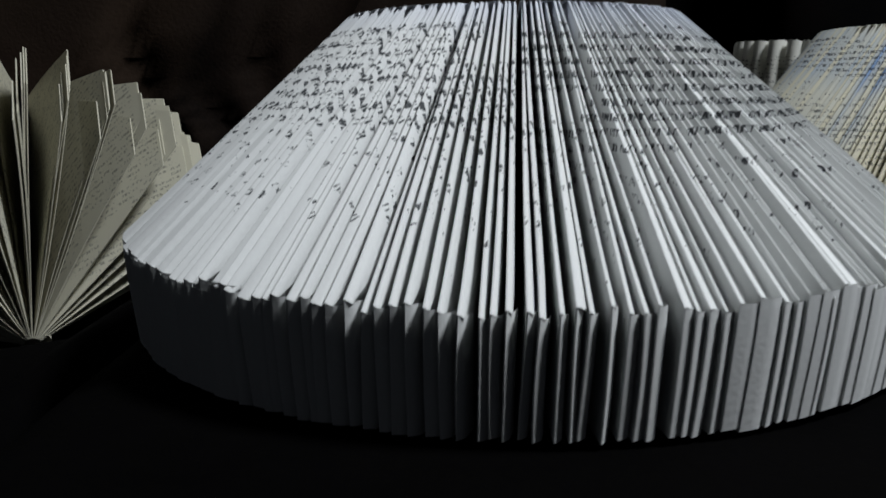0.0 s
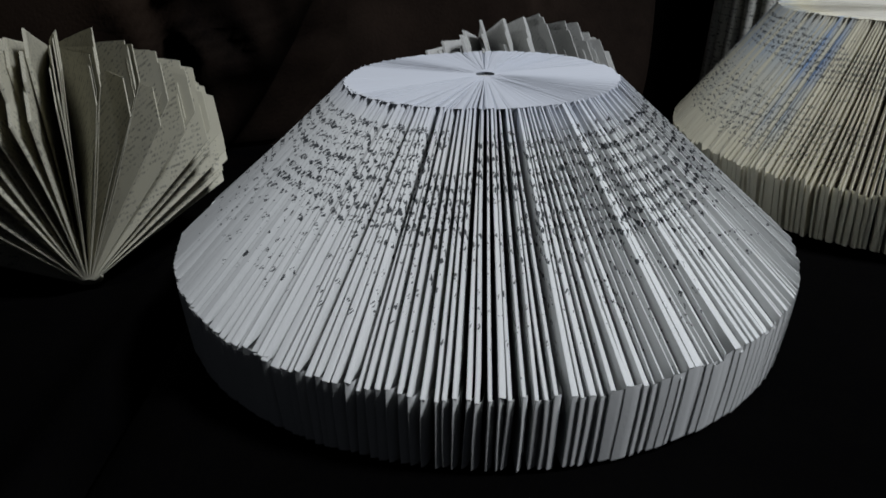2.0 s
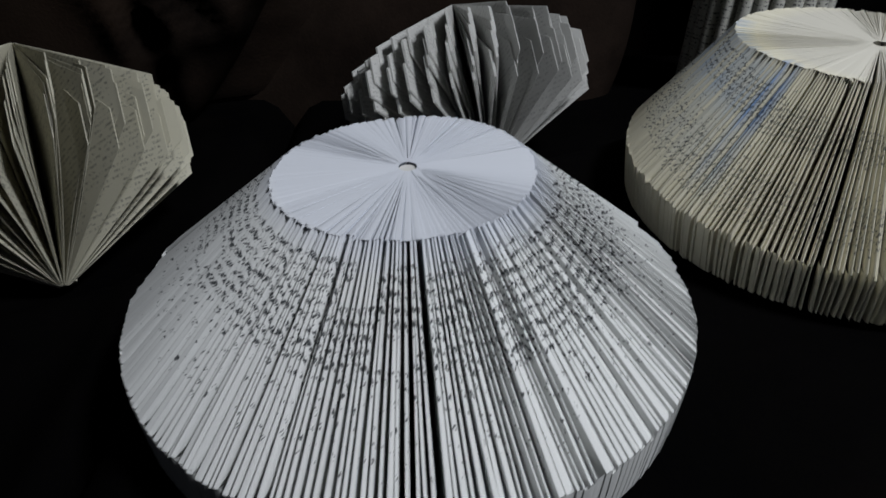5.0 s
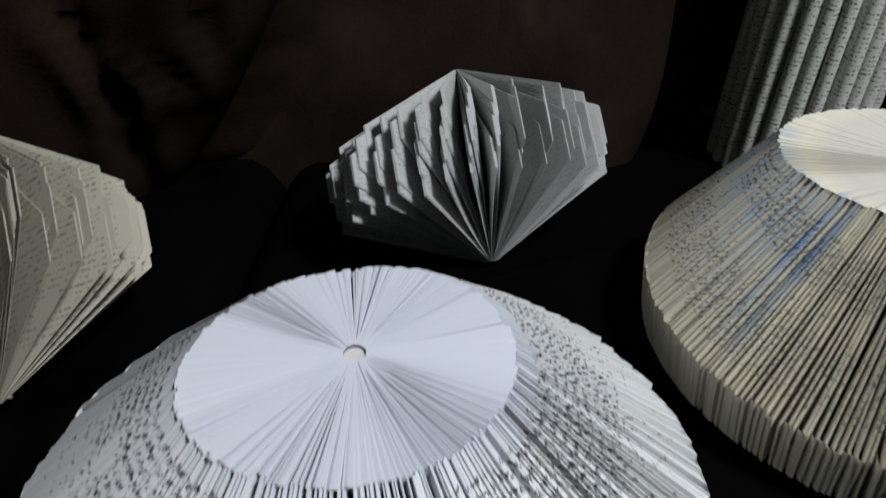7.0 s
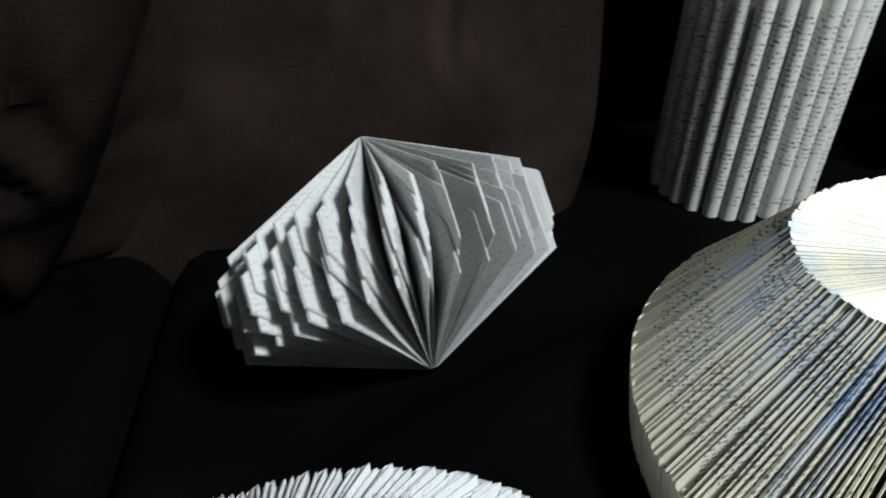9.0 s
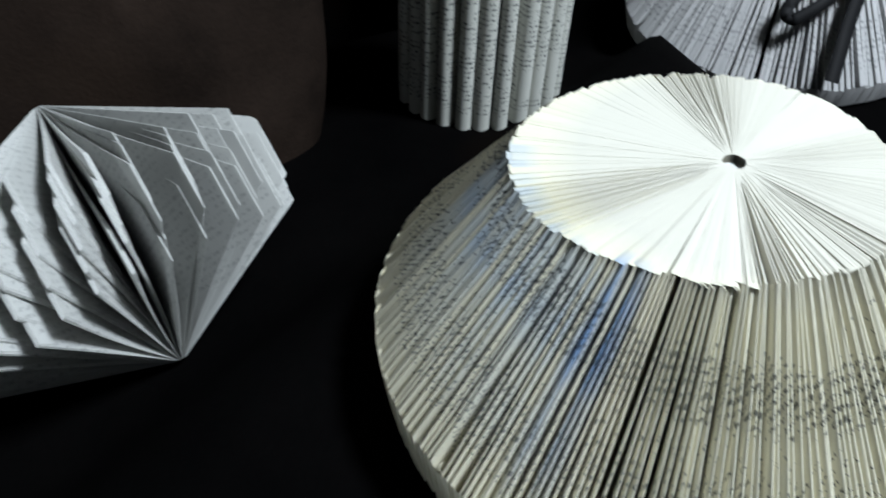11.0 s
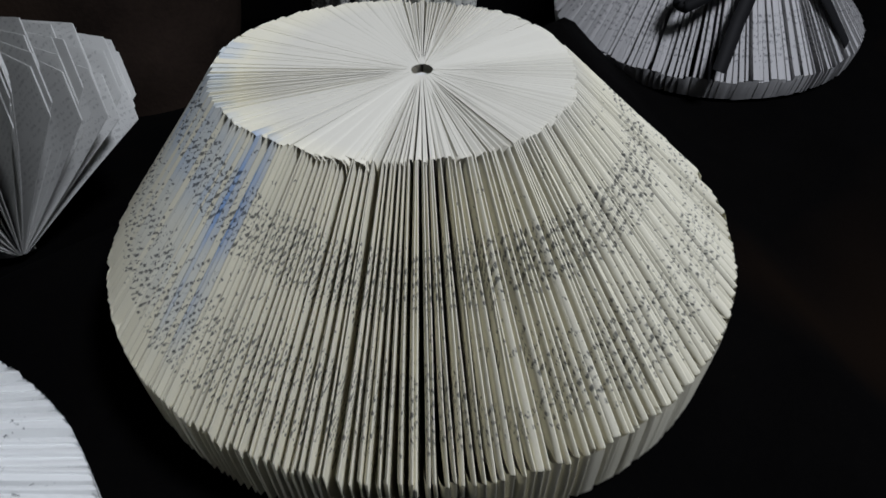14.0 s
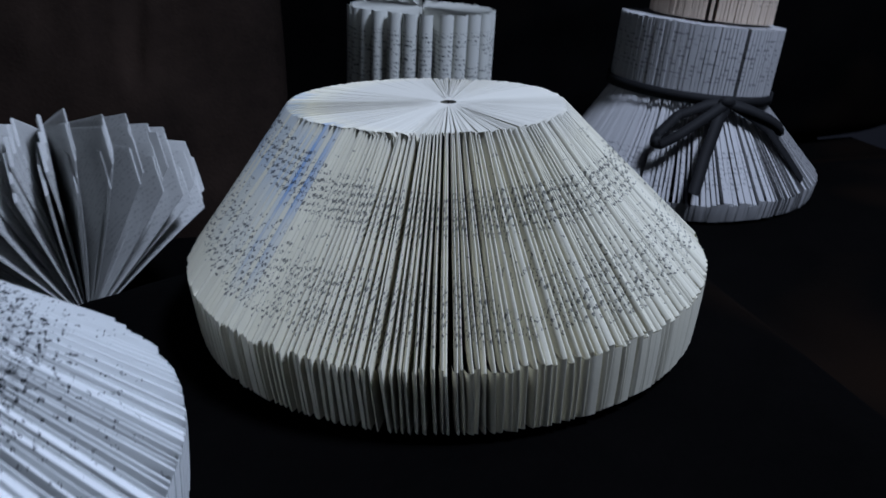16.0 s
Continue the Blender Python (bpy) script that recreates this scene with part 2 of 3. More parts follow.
    # the fore edge below the crease, curling over towards the next leaf
    base = len(verts)
    wide, fall = skirt
    for k in range(nz):
        z = -drop + (h1 - 0.0004 + drop) * k / (nz - 1)
        for q in (0.0, fall * 0.4, fall * 1.2, fall * 4 + 0.0005, 0.010):
            off = gap * R * wide * (1 - math.exp(-q / fall))
            verts.append((R - tuck(z) - q, side(R, z) + half + off, z - q * 0.12))
            uvs.append((0.2 + q, z))
    for k in range(nz - 1):
        for j in range(4):
            a = base + k * 5 + j
            faces.append((a, a + 1, a + 6, a + 5))
    verts = [(p, hand * q, z) for p, q, z in verts]
    me = mesh_of(name, verts, faces, material, uvs)
    for f in me.polygons[rounded:]:
        f.use_smooth = True
    return me


def crease_book(name, seed, m, R, h1, r, H, count, paper, label, bulges=(), tints=(), open_at=(), core=0.003, hand=1, slack=(), slope=0.0, smooth_at=()):
    """bulges: towards each angle the head and the foot are wider by so much, over so wide an angle. tints: stretches of leaves of another paper, with their share. open_at: where the leaves gape, how widely round and how far. slack: where the heads slope over. slope: how far the head falls off towards x. smooth_at: where the folds lie flush with their neighbours."""
    rng = random.Random(seed)
    book = empty(name, m, label, "book sculpture", "book sculptures on the sofa")
    gap = 2 * math.pi / count

    def near(a, degrees, w):
        return math.exp(-((abs((a - math.radians(degrees) + math.pi) % (2 * math.pi) - math.pi)) / w) ** 2)

    shift, run = 0.0, 1
    for i in range(count):
        a = i * gap
        shift -= 1
        if shift < -run / 2:
            run = rng.choice((2, 3, 4, 6, 8))
            shift = run / 2
        dr, dR = (sum(e[n] * near(a, e[0], e[3]) for e in bulges) for n in (1, 2))
        loose = min(1.0, sum(e * near(a, c, w) for c, w, e in open_at))
        steep = sum(e * near(a, c, w) for c, w, e in slack)
        steep += math.copysign(0.0001, steep)
        low = rng.choice((0, 0, 0, 0.0003, 0.0008, 0.0015))
        flush = min(1.0, sum(near(a, c, w) for c, w in smooth_at))
        fold = (rng.choice((0.42, 0.52, 0.64, 0.78, 0.92)), 0.0010)
        head, skirt = 3.0, (2.0, 0.0003)
        if rng.random() < flush:
            fold = (rng.choice((1.15, 1.5, 1.7)), 0.0009)
        elif rng.random() < loose:
            fold = (rng.uniform(0.34, 0.54), 0.0009)
        if rng.random() < loose * 1.5:
            skirt = (rng.uniform(0.95, 1.25), 0.0010)
        if rng.random() < loose ** 5:
            skirt = (rng.uniform(0.55, 0.85), 0.0016)
        if rng.random() < loose ** 3:
            head = rng.uniform(0.3, 0.9)
        leaf = paper
        for c0, c1, other, share in tints:
            if math.radians(c0) < a < math.radians(c1) and rng.random() < share:
                leaf = other
        me = folded_leaf(rng, R + dR - low * 0.2, h1 - low * 0.4, r + dr - low * 0.7, H - low * 0.04 - slope * math.cos(a) * r, gap, fold, (head, steep), skirt, hand, leaf)
        child("page", me, book, pose(0, 0, 0, rng.uniform(-0.2, 0.2), rng.uniform(-0.1, 0.1), math.degrees(a) + (shift * 0.04 + rng.uniform(-0.20, 0.20)) * math.degrees(gap)))
    bm = bmesh.new()
    bmesh.ops.create_cone(bm, cap_ends=True, segments=20, radius1=0.0052, radius2=0.0044, depth=H - core, matrix=Matrix.Translation((0, 0, (H - core) / 2)))
    me = bpy.data.meshes.new("spine")
    bm.to_mesh(me)
    bm.free()
    me.materials.append(GLUE)
    child("spine", me, book, None, "curled paper spine with dried glue")
    return book


def fan_leaf(rng, L, s0, s1, rho, gap, material):
    """A leaf with both outer corners folded in: a long side at the spine, a short one outside. Between its folds the doubled paper bulges by gap."""
    verts, uvs, faces = [], [], []
    bend = rng.uniform(-0.002, 0.002)
    prof = ((0.0, 0.0), (0.012, 0.55), (0.05, 0.92), (0.5, 1.0), (0.95, 0.92), (0.988, 0.55), (1.0, 0.0))
    n, k = 7, len(prof)
    for s in (-1, 1):
        for i in range(n):
            f = i / (n - 1)
            lo, hi = s0 * f, L + (s1 - L) * f
            for e, bulge in prof:
                z = lo + (hi - lo) * e
                p = 0.003 + (rho - 0.003) * f
                y = bend * math.sin(math.pi * f * 0.9) + s * 0.00014 + (gap * p * bulge if s > 0 else 0.0)
                verts.append((p, y, z))
                uvs.append((p if s < 0 else rho - p * 0.9, z + (0.004 if s > 0 else 0.0)))
    m = n * k
    for s in range(2):
        for i in range(n - 1):
            for j in range(k - 1):
                a = s * m + i * k + j
                faces.append((a, a + k, a + k + 1, a + 1) if s == 0 else (a + 1, a + k + 1, a + k, a))
    for j in range(k - 1):
        a = (n - 1) * k + j
        faces.append((a, a + m, a + m + 1, a + 1))
    for i in range(n - 1):
        a, b = i * k, i * k + k - 1
        faces.append((a, a + m, a + k + m, a + k))
        faces.append((b, b + k, b + k + m, b + m))
    return mesh_of("page", verts, faces, material, uvs)


def fan_book(name, seed, foot, u, L, first, last, a0, a1, count, paper, label):
    """first, last: lower and upper outer corner along the spine, and reach, of the leaves at either end of the fan."""
    rng = random.Random(seed)
    u = Vector(u).normalized()
    x = (Vector((1, 0, 0)) - u * u.x).normalized()
    y = u.cross(x)
    m = Matrix((x, y, u)).transposed().to_4x4()
    m.translation = foot
    book = empty(name, m, label, "book sculpture", "book sculptures on the sofa")
    gap = math.radians((a1 - a0) / count)
    i = 0
    while i < count:
        flat = i / count < 0.42
        run = rng.choice((4, 5, 6)) if flat else rng.choice((3, 3, 4, 5))
        wide = 0.023 if flat else 0.0175
        for k in range(run):
            if i >= count:
                break
            s0, s1, rho = (p + (q - p) * i / count for p, q in zip(first, last))
            mid = (s0 + s1) / 2 + wide * (0.5 if flat else 0.95) * (1 - 2 * k / (run - 1)) + rng.uniform(-0.003, 0.003)
            reach = rho * (1.0 - 0.07 * abs(2 * k / (run - 1) - 1)) + rng.uniform(-0.003, 0.002)
            bunch = 0.36 if flat else 0.55
            me = fan_leaf(rng, L, mid - wide / 2, mid + wide / 2, reach, gap * bunch * (0.22 if flat else 0.85), paper)
            a = a0 + (a1 - a0) * (i - (k - run / 2) * (1 - bunch) + rng.uniform(-0.12, 0.12)) / count
            child("page", me, book, pose(0, 0, 0, 0, 0, -a))
            i += 1
    bm = bmesh.new()
    bmesh.ops.create_cone(bm, cap_ends=True, segments=14, radius1=0.0065, radius2=0.0065, depth=L - 0.004, matrix=Matrix.Translation((0, 0.003, L / 2)))
    me = bpy.data.meshes.new("spine")
    bm.to_mesh(me)
    bm.free()
    me.materials.append(paper)
    child("spine", me, book)
    return book


def rolled_book(name, seed, m, R, H, count, paper, label):
    """A book whose leaves are bent back to the spine in round loops, so that it makes a fluted tube."""
    rng = random.Random(seed)
    book = empty(name, m, label, "book sculpture", "book sculptures on the sofa")
    for i in range(count):
        a = 2 * math.pi * i / count
        w = math.pi * R / count * rng.uniform(0.70, 0.86)
        rr = R * rng.uniform(0.97, 1.02)
        line = []
        for k in range(6):
            f = k / 5
            line.append((0.004 + (rr - w - 0.004) * f, -w * f ** 0.8))
        for k in range(1, 8):
            b = -math.pi / 2 + math.pi * k / 8
            line.append((rr - w + w * math.cos(b), w * math.sin(b)))
        for k in range(6):
            f = 1 - k / 5
            line.append((0.004 + (rr - w - 0.004) * f, w * f ** 0.8))
        verts, uvs, faces, run = [], [], [], 0.0
        zs = [0.0, H * 0.33, H * 0.66, H]
        tilt = rng.uniform(-0.001, 0.001)
        for j, (p, q) in enumerate(line):
            run += 0 if j == 0 else math.hypot(p - line[j - 1][0], q - line[j - 1][1])
            for z in zs:
                verts.append((p, q + tilt * z / H, z + rng.uniform(-0.0006, 0.0006) * (z in (0.0, H))))
                uvs.append((run, z))
        for j in range(len(line) - 1):
            for k in range(3):
                b = j * 4 + k
                faces.append((b, b + 4, b + 5, b + 1))
        child("page", mesh_of("page", verts, faces, paper, uvs, True), book, pose(0, 0, 0, 0, 0, math.degrees(a) + rng.uniform(-1.5, 1.5)))
    bm = bmesh.new()
    bmesh.ops.create_cone(bm, cap_ends=True, segments=20, radius1=0.006, radius2=0.006, depth=H - 0.002, matrix=Matrix.Translation((0, 0, H / 2)))
    me = bpy.data.meshes.new("spine")
    bm.to_mesh(me)
    bm.free()
    me.materials.append(GLUE)
    child("spine", me, book)
    return book


def drum_book(name, seed, m, R, H, count, paper, label, slits=()):
    """A book opened right round, its plain leaves making a drum. slits: angles at which it gapes."""
    rng = random.Random(seed)
    book = empty(name, m, label, "book sculpture", "book sculptures on the sofa")
    gap = 2 * math.pi / count
    kinds = []
    for _ in range(14):
        rr, hh = R + rng.uniform(-0.0005, 0.0005), H + rng.uniform(-0.0005, 0.0005)
        t = gap * rng.uniform(0.46, 0.56)
        wave = rng.uniform(-0.0006, 0.0006)
        verts, uvs, faces = [], [], []
        for s in (-1, 1):
            for p in (0.004, R * 0.4, R * 0.75, rr - 0.0005, rr):
                for z in (0.0, hh * 0.5, hh - 0.003, hh):
                    edge = 0.82 if p == rr else 1.0
                    verts.append((p, s * t * p * edge + wave * math.sin(z * 60) * p / R, z))
                    uvs.append((p, z))
        for s in range(2):
            for i in range(4):
                for k in range(3):
                    a = s * 20 + i * 4 + k
                    faces.append((a, a + 4, a + 5, a + 1) if s == 0 else (a + 1, a + 5, a + 4, a))
        for k in range(3):
            a = 16 + k
            faces.append((a, a + 20, a + 21, a + 1))
        for i in range(4):
            a = i * 4 + 3
            faces.append((a, a + 4, a + 24, a + 20))
        kinds.append(mesh_of("page", verts, faces, paper, uvs))
    for i in range(count):
        a = math.degrees(i * gap)
        if any(abs(a - c) < 0.5 * math.degrees(gap) for c in slits):
            continue
        child("page", rng.choice(kinds), book, pose(0, 0, 0, 0, 0, a + rng.uniform(-0.25, 0.25)))
    return book


# ---- room and sofa ----
def slab(name, x0, x1, y0, y1, z0, z1, material):
    bm = bmesh.new()
    bmesh.ops.create_cube(bm, size=1, matrix=Matrix.LocRotScale(((x0 + x1) / 2, (y0 + y1) / 2, (z0 + z1) / 2), None, (x1 - x0, y1 - y0, z1 - z0)))
    me = bpy.data.meshes.new(name)
    bm.to_mesh(me)
    bm.free()
    me.materials.append(material)
    return tagged(new(name, me), kind="structure")


tagged(slab("floor", -2.5, 3.0, -2.5, 1.6, -0.50, -0.46, FLOOR_WOOD), "dark floor under the sofa", "floor")
tagged(slab("wall_back", -2.5, 3.0, 1.6, 1.7, -0.46, 2.1, WALL_PAINT), "dark painted wall behind the sofa", "wall")


def seat_height(x, y):
    d = (x + 0.10) * -0.48 + (y - 0.30) * 0.877
    z = -0.050 * smoothstep(d, 0.004, 0.080)
    z = min(z, -0.044 * smoothstep(x, 0.375, 0.45))
    z = min(z, -0.034 * smoothstep(-x, 0.088, 0.135) * smoothstep(y, 0.05, 0.16))
    z -= 0.030 * smoothstep(y, 0.62, 0.75)
    z -= 0.045 * smoothstep(-y, 0.12, 0.30) ** 2
    return z - 0.0015


def seat_part(name, x0, x1, y0, y1, parent, label):
    nx, ny = int((x1 - x0) / 0.012), int((y1 - y0) / 0.012)
    verts, faces = [], []
    for i in range(nx + 1):
        for j in range(ny + 1):
            x, y = x0 + (x1 - x0) * i / nx, y0 + (y1 - y0) * j / ny
            z = seat_height(x, y)
            edge = min(x - x0, x1 - x)
            z -= 0.022 * (1 - smoothstep(edge, 0.0, 0.025)) ** 2
            z -= 0.0012 * abs(noise.noise((x * 14, y * 14, 0.3)))
            verts.append((x, y, z))
    for i in range(nx):
        for j in range(ny):
            a = i * (ny + 1) + j
            faces.append((a, a + ny + 1, a + ny + 2, a + 1))
    rim = [i * (ny + 1) for i in range(nx + 1)] + [nx * (ny + 1) + j for j in range(1, ny + 1)] + [i * (ny + 1) + ny for i in range(nx - 1, -1, -1)] + [j for j in range(ny - 1, 0, -1)]
    base = len(verts)
    for v in rim:
        verts.append((verts[v][0], verts[v][1], -0.20))
    for i in range(len(rim)):
        k = (i + 1) % len(rim)
        faces.append((rim[i], base + i, base + k, rim[k]))
    faces.append(tuple(range(base, base + len(rim))))
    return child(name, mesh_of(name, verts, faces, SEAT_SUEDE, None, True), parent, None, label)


def back_cushion(name, x0, x1, y0, depth, z0, z1, lean, folds, seed, parent, label, creases=(), skew=0.0, cover=None):
    """A stuffed cushion, rounded at its rims, with slack folds in the cover."""
    nu, nv = 240, 150
    verts, faces = [], []
    cx, hx, cz, hz = (x0 + x1) / 2, (x1 - x0) / 2, (z0 + z1) / 2, (z1 - z0) / 2
    for i in range(nu):
        for j in range(nv + 1):
            u = 2 * math.pi * i / nu
            w = math.pi * (j / nv - 0.5)

            def sup(c, e):
                return math.copysign(abs(c) ** e, c)

            a, b = sup(math.cos(w), 0.35) * sup(math.cos(u), 0.35), sup(math.cos(w), 0.35) * sup(math.sin(u), 0.35)
            x, y, z = cx + hx * a, y0 + depth / 2 + depth / 2 * b, cz + hz * sup(math.sin(w), 0.45)
            if b < 0:
                f = noise.noise((x * 5 + seed, z * 6, seed)) * 0.6 + noise.noise((x * 13 + z * 9, z * 17 - x * 6, seed + 4)) * 0.4
                y += folds * f
                for k in range(5):
                    run = 1.0 + 0.35 * k
                    ridge = math.sin((x * math.cos(run) + z * math.sin(run)) * (24 + 7 * k) + seed * k + 2.5 * noise.noise((x * 4, z * 4, seed + k)))
                    y -= folds * 0.45 * max(0.0, ridge) ** 5 * max(0.0, noise.noise((x * 6 + k, z * 6 - k, seed)) + 0.15)
                x += skew * (z - 0.105) * max(0.0, (x - x0) / (x1 - x0))
                for xa, za, xb, zb, deep, broad in creases:
                    lx, lz = xb - xa, zb - za
                    f = min(1.0, max(0.0, ((x - xa) * lx + (z - za) * lz) / (lx * lx + lz * lz)))
                    d = math.hypot(x - xa - f * lx, z - za - f * lz)
                    y += deep * (math.exp(-(d / broad) ** 2) - 0.55 * math.exp(-((d - broad * 1.9) / broad) ** 2))
            verts.append((x, y + lean * (z - z0), z))
    for i in range(nu):
        for j in range(nv):
            k = (i + 1) % nu
            faces.append((i * (nv + 1) + j, k * (nv + 1) + j, k * (nv + 1) + j + 1, i * (nv + 1) + j + 1))
    return child(name, mesh_of(name, verts, faces, cover or BACK_SUEDE, None, True), parent, None, label)


CREASES = (
    (-0.250, 0.122, -0.134, 0.116, 0.009, 0.009), (-0.134, 0.116, -0.088, 0.120, 0.009, 0.009), (-0.088, 0.120, -0.045, 0.136, 0.007, 0.008),
    (-0.200, 0.144, -0.100, 0.136, 0.007, 0.008), (-0.190, 0.100, -0.165, 0.034, 0.008, 0.010), (-0.165, 0.034, -0.170, -0.070, 0.007, 0.010),
    (-0.175, 0.085, -0.120, 0.040, 0.005, 0.008), (-0.107, 0.100, -0.090, 0.020, 0.004, 0.008),
)
sofa = empty("sofa", pose(0, 0, 0), "dark brown suede sofa with slack back cushions", "sofa")
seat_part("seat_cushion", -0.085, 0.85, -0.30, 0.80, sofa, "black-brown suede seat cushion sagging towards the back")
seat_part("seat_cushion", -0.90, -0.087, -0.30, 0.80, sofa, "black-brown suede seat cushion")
back_cushion("back_cushion", -0.34, 0.205, 0.60, 0.16, -0.115, 0.42, 0.22, 0.010, 2.0, sofa, "dark brown suede back cushion", ((-0.038, 0.036, -0.023, -0.013, 0.006, 0.004), (0.045, 0.16, 0.055, 0.08, 0.006, 0.006), (0.11, 0.12, 0.10, 0.06, 0.005, 0.005)))
back_cushion("back_cushion", -0.70, -0.055, 0.528, 0.20, -0.115, 0.42, 0.05, 0.011, 7.0, sofa, "dark brown suede back cushion with deep folds", CREASES, 0.55)
# The corner's shade is put into the colour: this cushion takes the near-black seat suede.
back_cushion("back_cushion", 0.36, 0.95, 0.76, 0.16, -0.075, 0.42, 0.22, 0.010, 5.0, sofa, "suede back cushion in the corner, coloured near-black for shade", cover=SEAT_SUEDE)
bm = bmesh.new()
bmesh.ops.create_cube(bm, size=1, matrix=Matrix.LocRotScale((0, 0.25, -0.33), None, (1.9, 1.2, 0.258)))
bmesh.ops.create_cube(bm, size=1, matrix=Matrix.LocRotScale((0, 1.06, 0.05), None, (1.9, 0.14, 1.0)))
bmesh.ops.bevel(bm, geom=bm.edges[:], offset=0.015, segments=2, affect="EDGES")
me = bpy.data.meshes.new("sofa_frame")
bm.to_mesh(me)
bm.free()
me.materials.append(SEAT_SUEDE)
child("sofa_frame", me, sofa)

# ---- book sculptures ----
crease_book("folded_book", 11, pose(0.0403, 0.2653, 0.0005), 0.1150, 0.0249, 0.0475, 0.0838, 240, WHITE_PAPER,
            "white printed book creased into a cone, standing on the seat", ((215, 0.004, 0.001, 0.8), (108, -0.006, -0.005, 0.8)),
            (), ((262, 0.42, 1.0), (95, 0.40, 0.95)), 0.0012, 1, ((150, 0.22, 0.0034), (322, 0.40, -0.0034), (60, 0.3, 0.0006)), 0.0, ((190, 0.55), (318, 0.28), (20, 0.4)))
crease_book("folded_book", 23, pose(0.2603, 0.3800, 0.0032), 0.1092, 0.0255, 0.0483, 0.0867, 260, CREAM_PAPER,
            "cream printed book creased into a cone, partly washed with blue", ((160, 0.019, 0.003, 0.95),),
            ((150, 207, BLUE_PAPER, 0.8), (203, 213, STRIPE_PAPER, 0.85)), ((255, 0.60, 1.0), (85, 0.24, 0.9), (200, 0.25, 0.25)), 0.003, -1, ((178, 0.16, 0.0026), (350, 0.22, 0.0026), (318, 0.35, 0.0012), (68, 0.25, -0.0030), (285, 0.15, 0.0022), (245, 0.12, -0.0016)), 0.0, ((140, 0.3),))
fan_book("fan_book", 5, (0.078, 0.490, -0.047), (-0.22, 0.70, 0.68), 0.129, (0.047, 0.080, 0.085), (0.043, 0.065, 0.095), 5, 168, 78, FAN_PAPER,
         "grey-white book folded into a half-round fan, leaning on the sofa back")
fan_book("fan_book", 8, (-0.163, 0.347, -0.042), (-0.30, 0.67, 0.68), 0.150, (0.058, 0.094, 0.087), (0.058, 0.094, 0.088), -34, 215, 116, OLD_PAPER,
         "yellowed book folded into a half-round fan, on the seat")
rolled_book("rolled_book", 3, pose(0.297, 0.655, seat_height(0.297, 0.655) + 0.003, 0, 3.5, 0), 0.055, 0.152, 26, ROLL_PAPER,
            "printed book with its pages rolled into a fluted tube, standing")

TX, TY, TZ = 0.515, 0.630, -0.043
crease_book("folded_book", 31, pose(TX, TY, TZ), 0.105, 0.013, 0.058, 0.074, 170, TIER_PAPER,
            "grey book creased into a low cone, foot of a stack", (), (), ((225, 0.30, 0.7), (285, 0.25, 0.5)), 0.006, 1, (), 0.115, ((190, 0.5), (260, 0.3), (320, 0.4)))
drum_book("drum_book", 37, pose(TX, TY, TZ + 0.0755, 0, 6.6, 0), 0.061, 0.052, 140, TIER_PAPER, "grey book opened into a drum, on the creased book", (272,))
drum_book("drum_book", 41, pose(TX + 0.012, TY, TZ + 0.1285, 0, 6.6, 0), 0.046, 0.060, 110, BEIGE_PAPER, "beige book opened into a small drum, top of the stack", (235, 243))


def ribbon_strip(name, points, width, parent, across=(0, 0, 1)):
    verts, faces = [], []
    up = Vector(across)
    pts = [Vector(p) for p in points]
    for i, p in enumerate(pts):
        t = (pts[min(i + 1, len(pts) - 1)] - pts[max(i - 1, 0)]).normalized()
        side = (up - t * up.dot(t)) if up.length else t.cross(Vector((p.x, p.y, 0.6 * math.hypot(p.x, p.y))))
        side = side.normalized() * width / 2
        nrm = t.cross(side).normalized() * 0.0005
        for a in (-1, 1):
            for b in (-1, 1):
                verts.append(p + side * a + nrm * b)
    for i in range(len(pts) - 1):
        o = i * 4
        for a, b in ((0, 1), (1, 3), (3, 2), (2, 0)):
            faces.append((o + a, o + b, o + 4 + b, o + 4 + a))
    return child(name, mesh_of(name, verts, faces, RIBBON, None, True), parent)


ribbon = empty("ribbon", pose(TX, TY, TZ + 0.0765, 0, 6.6, 0), "black ribbon tied in a bow round the tiered stack", "ribbon")
ribbon_strip("band", [(0.0635 * math.cos(a * math.pi / 24), 0.0635 * math.sin(a * math.pi / 24), 0) for a in range(49)], 0.008, ribbon)


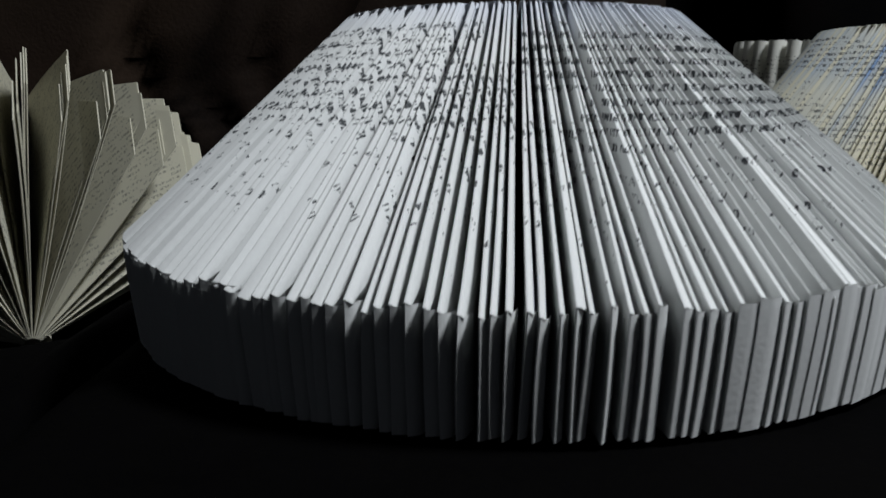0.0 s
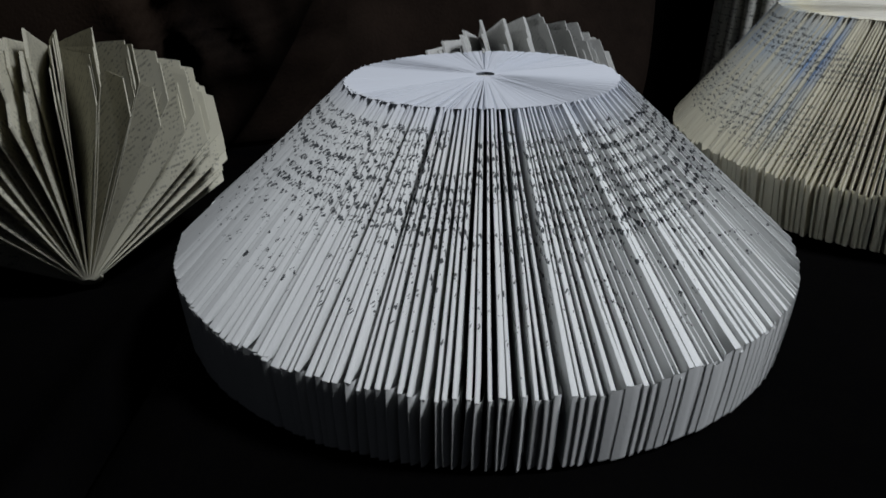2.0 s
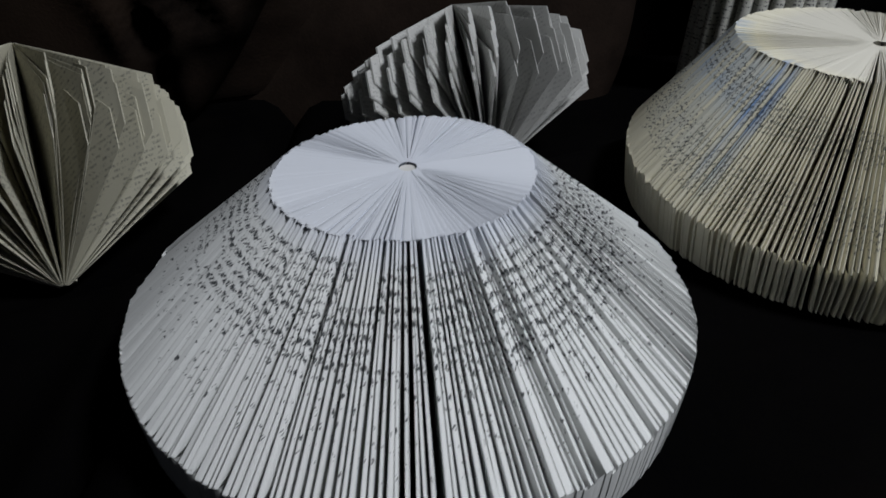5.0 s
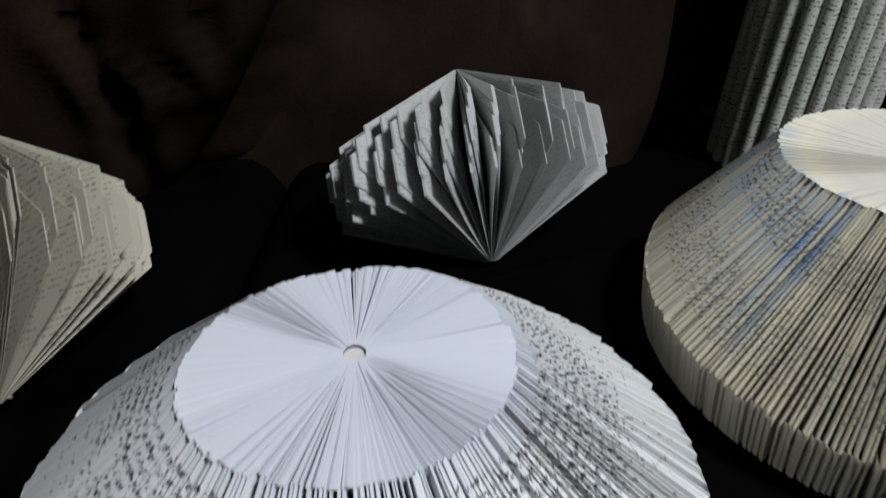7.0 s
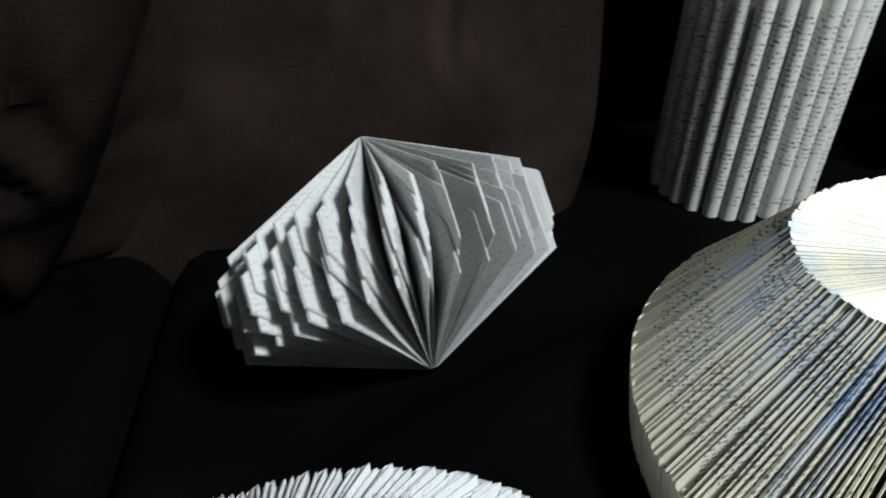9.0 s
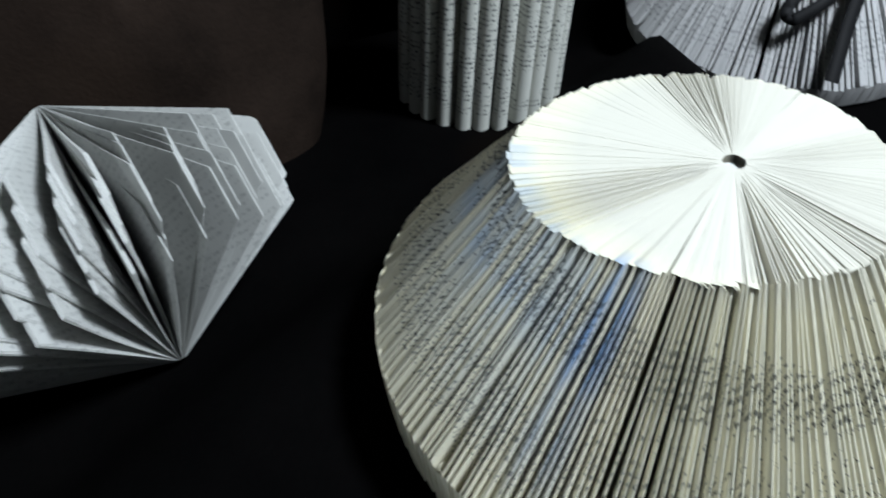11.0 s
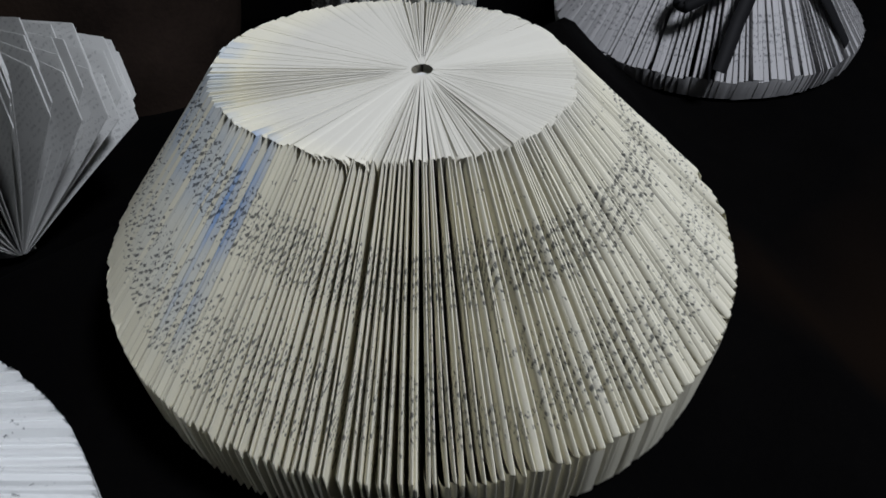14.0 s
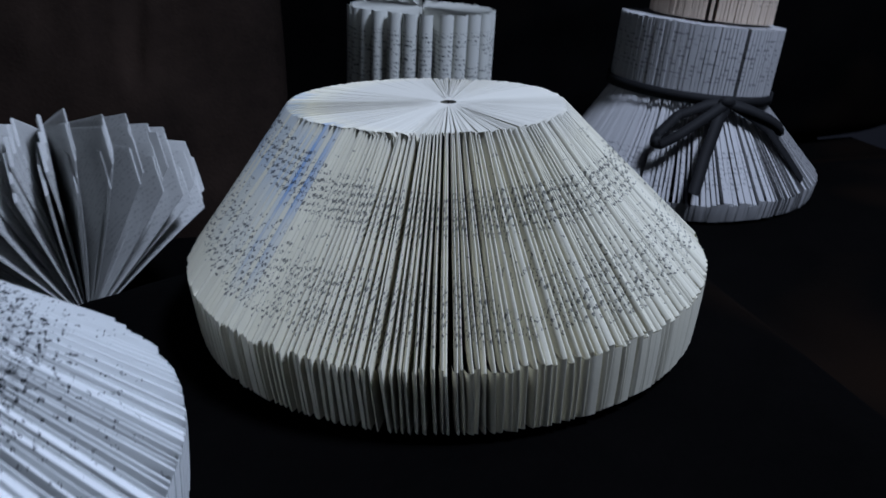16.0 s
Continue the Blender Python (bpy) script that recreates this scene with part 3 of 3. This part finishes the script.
def on_cone(x, z, lift=0.003):
    """A point over the front of the low cone, x to the side of the knot and z above it, as seen from the knot's side."""
    rad = 0.0635 + max(0.0, -z) * 0.77 + lift
    a = math.radians(-95) + x / rad
    return (rad * math.cos(a), rad * math.sin(a), z)


def along(stops, steps=8):
    """Points of a strip that runs from stop to stop, each stop given as side and height from the knot and lift off the paper."""
    pts = []
    for p, q in zip(stops, stops[1:]):
        for k in range(steps):
            f = k / steps
            pts.append(on_cone(*(a + (b - a) * f for a, b in zip(p, q))))
    return pts + [on_cone(*stops[-1])]


LOOP_LEFT = ((0, 0, 0.004), (-0.018, -0.010, 0.006), (-0.040, -0.024, 0.006), (-0.052, -0.0315, 0.004), (-0.055, -0.031, 0.002), (-0.053, -0.027, 0.001), (-0.036, -0.012, 0.001), (-0.014, -0.003, 0.001), (0, 0, 0.001))
LOOP_RIGHT = ((0, 0, 0.004), (0.016, -0.003, 0.006), (0.036, -0.009, 0.007), (0.053, -0.016, 0.005), (0.056, -0.018, 0.003), (0.052, -0.019, 0.001), (0.034, -0.013, 0.001), (0.012, -0.004, 0.001), (0, 0, 0.001))
for stops in (LOOP_LEFT, LOOP_RIGHT):
    ribbon_strip("loop", along(stops), 0.0072, ribbon, (0, 0, 0))
ribbon_strip("tail", along(((0, 0, 0.003), (-0.009, -0.012, 0.004), (-0.020, -0.034, 0.002), (-0.031, -0.058, 0.002))), 0.0085, ribbon, (0, 0, 0))
ribbon_strip("tail", along(((0.002, 0, 0.002), (0.018, -0.007, 0.002), (0.036, -0.017, 0.002), (0.052, -0.032, 0.002), (0.070, -0.050, 0.002))), 0.0080, ribbon, (0, 0, 0))
bm = bmesh.new()
bmesh.ops.create_uvsphere(bm, u_segments=14, v_segments=9, radius=0.0055, matrix=Matrix.Translation(on_cone(0, 0, 0.003)) @ Matrix.Diagonal((1.2, 0.8, 0.9, 1)))
me = bpy.data.meshes.new("knot")
bm.to_mesh(me)
bm.free()
me.materials.append(RIBBON)
child("knot", me, ribbon)
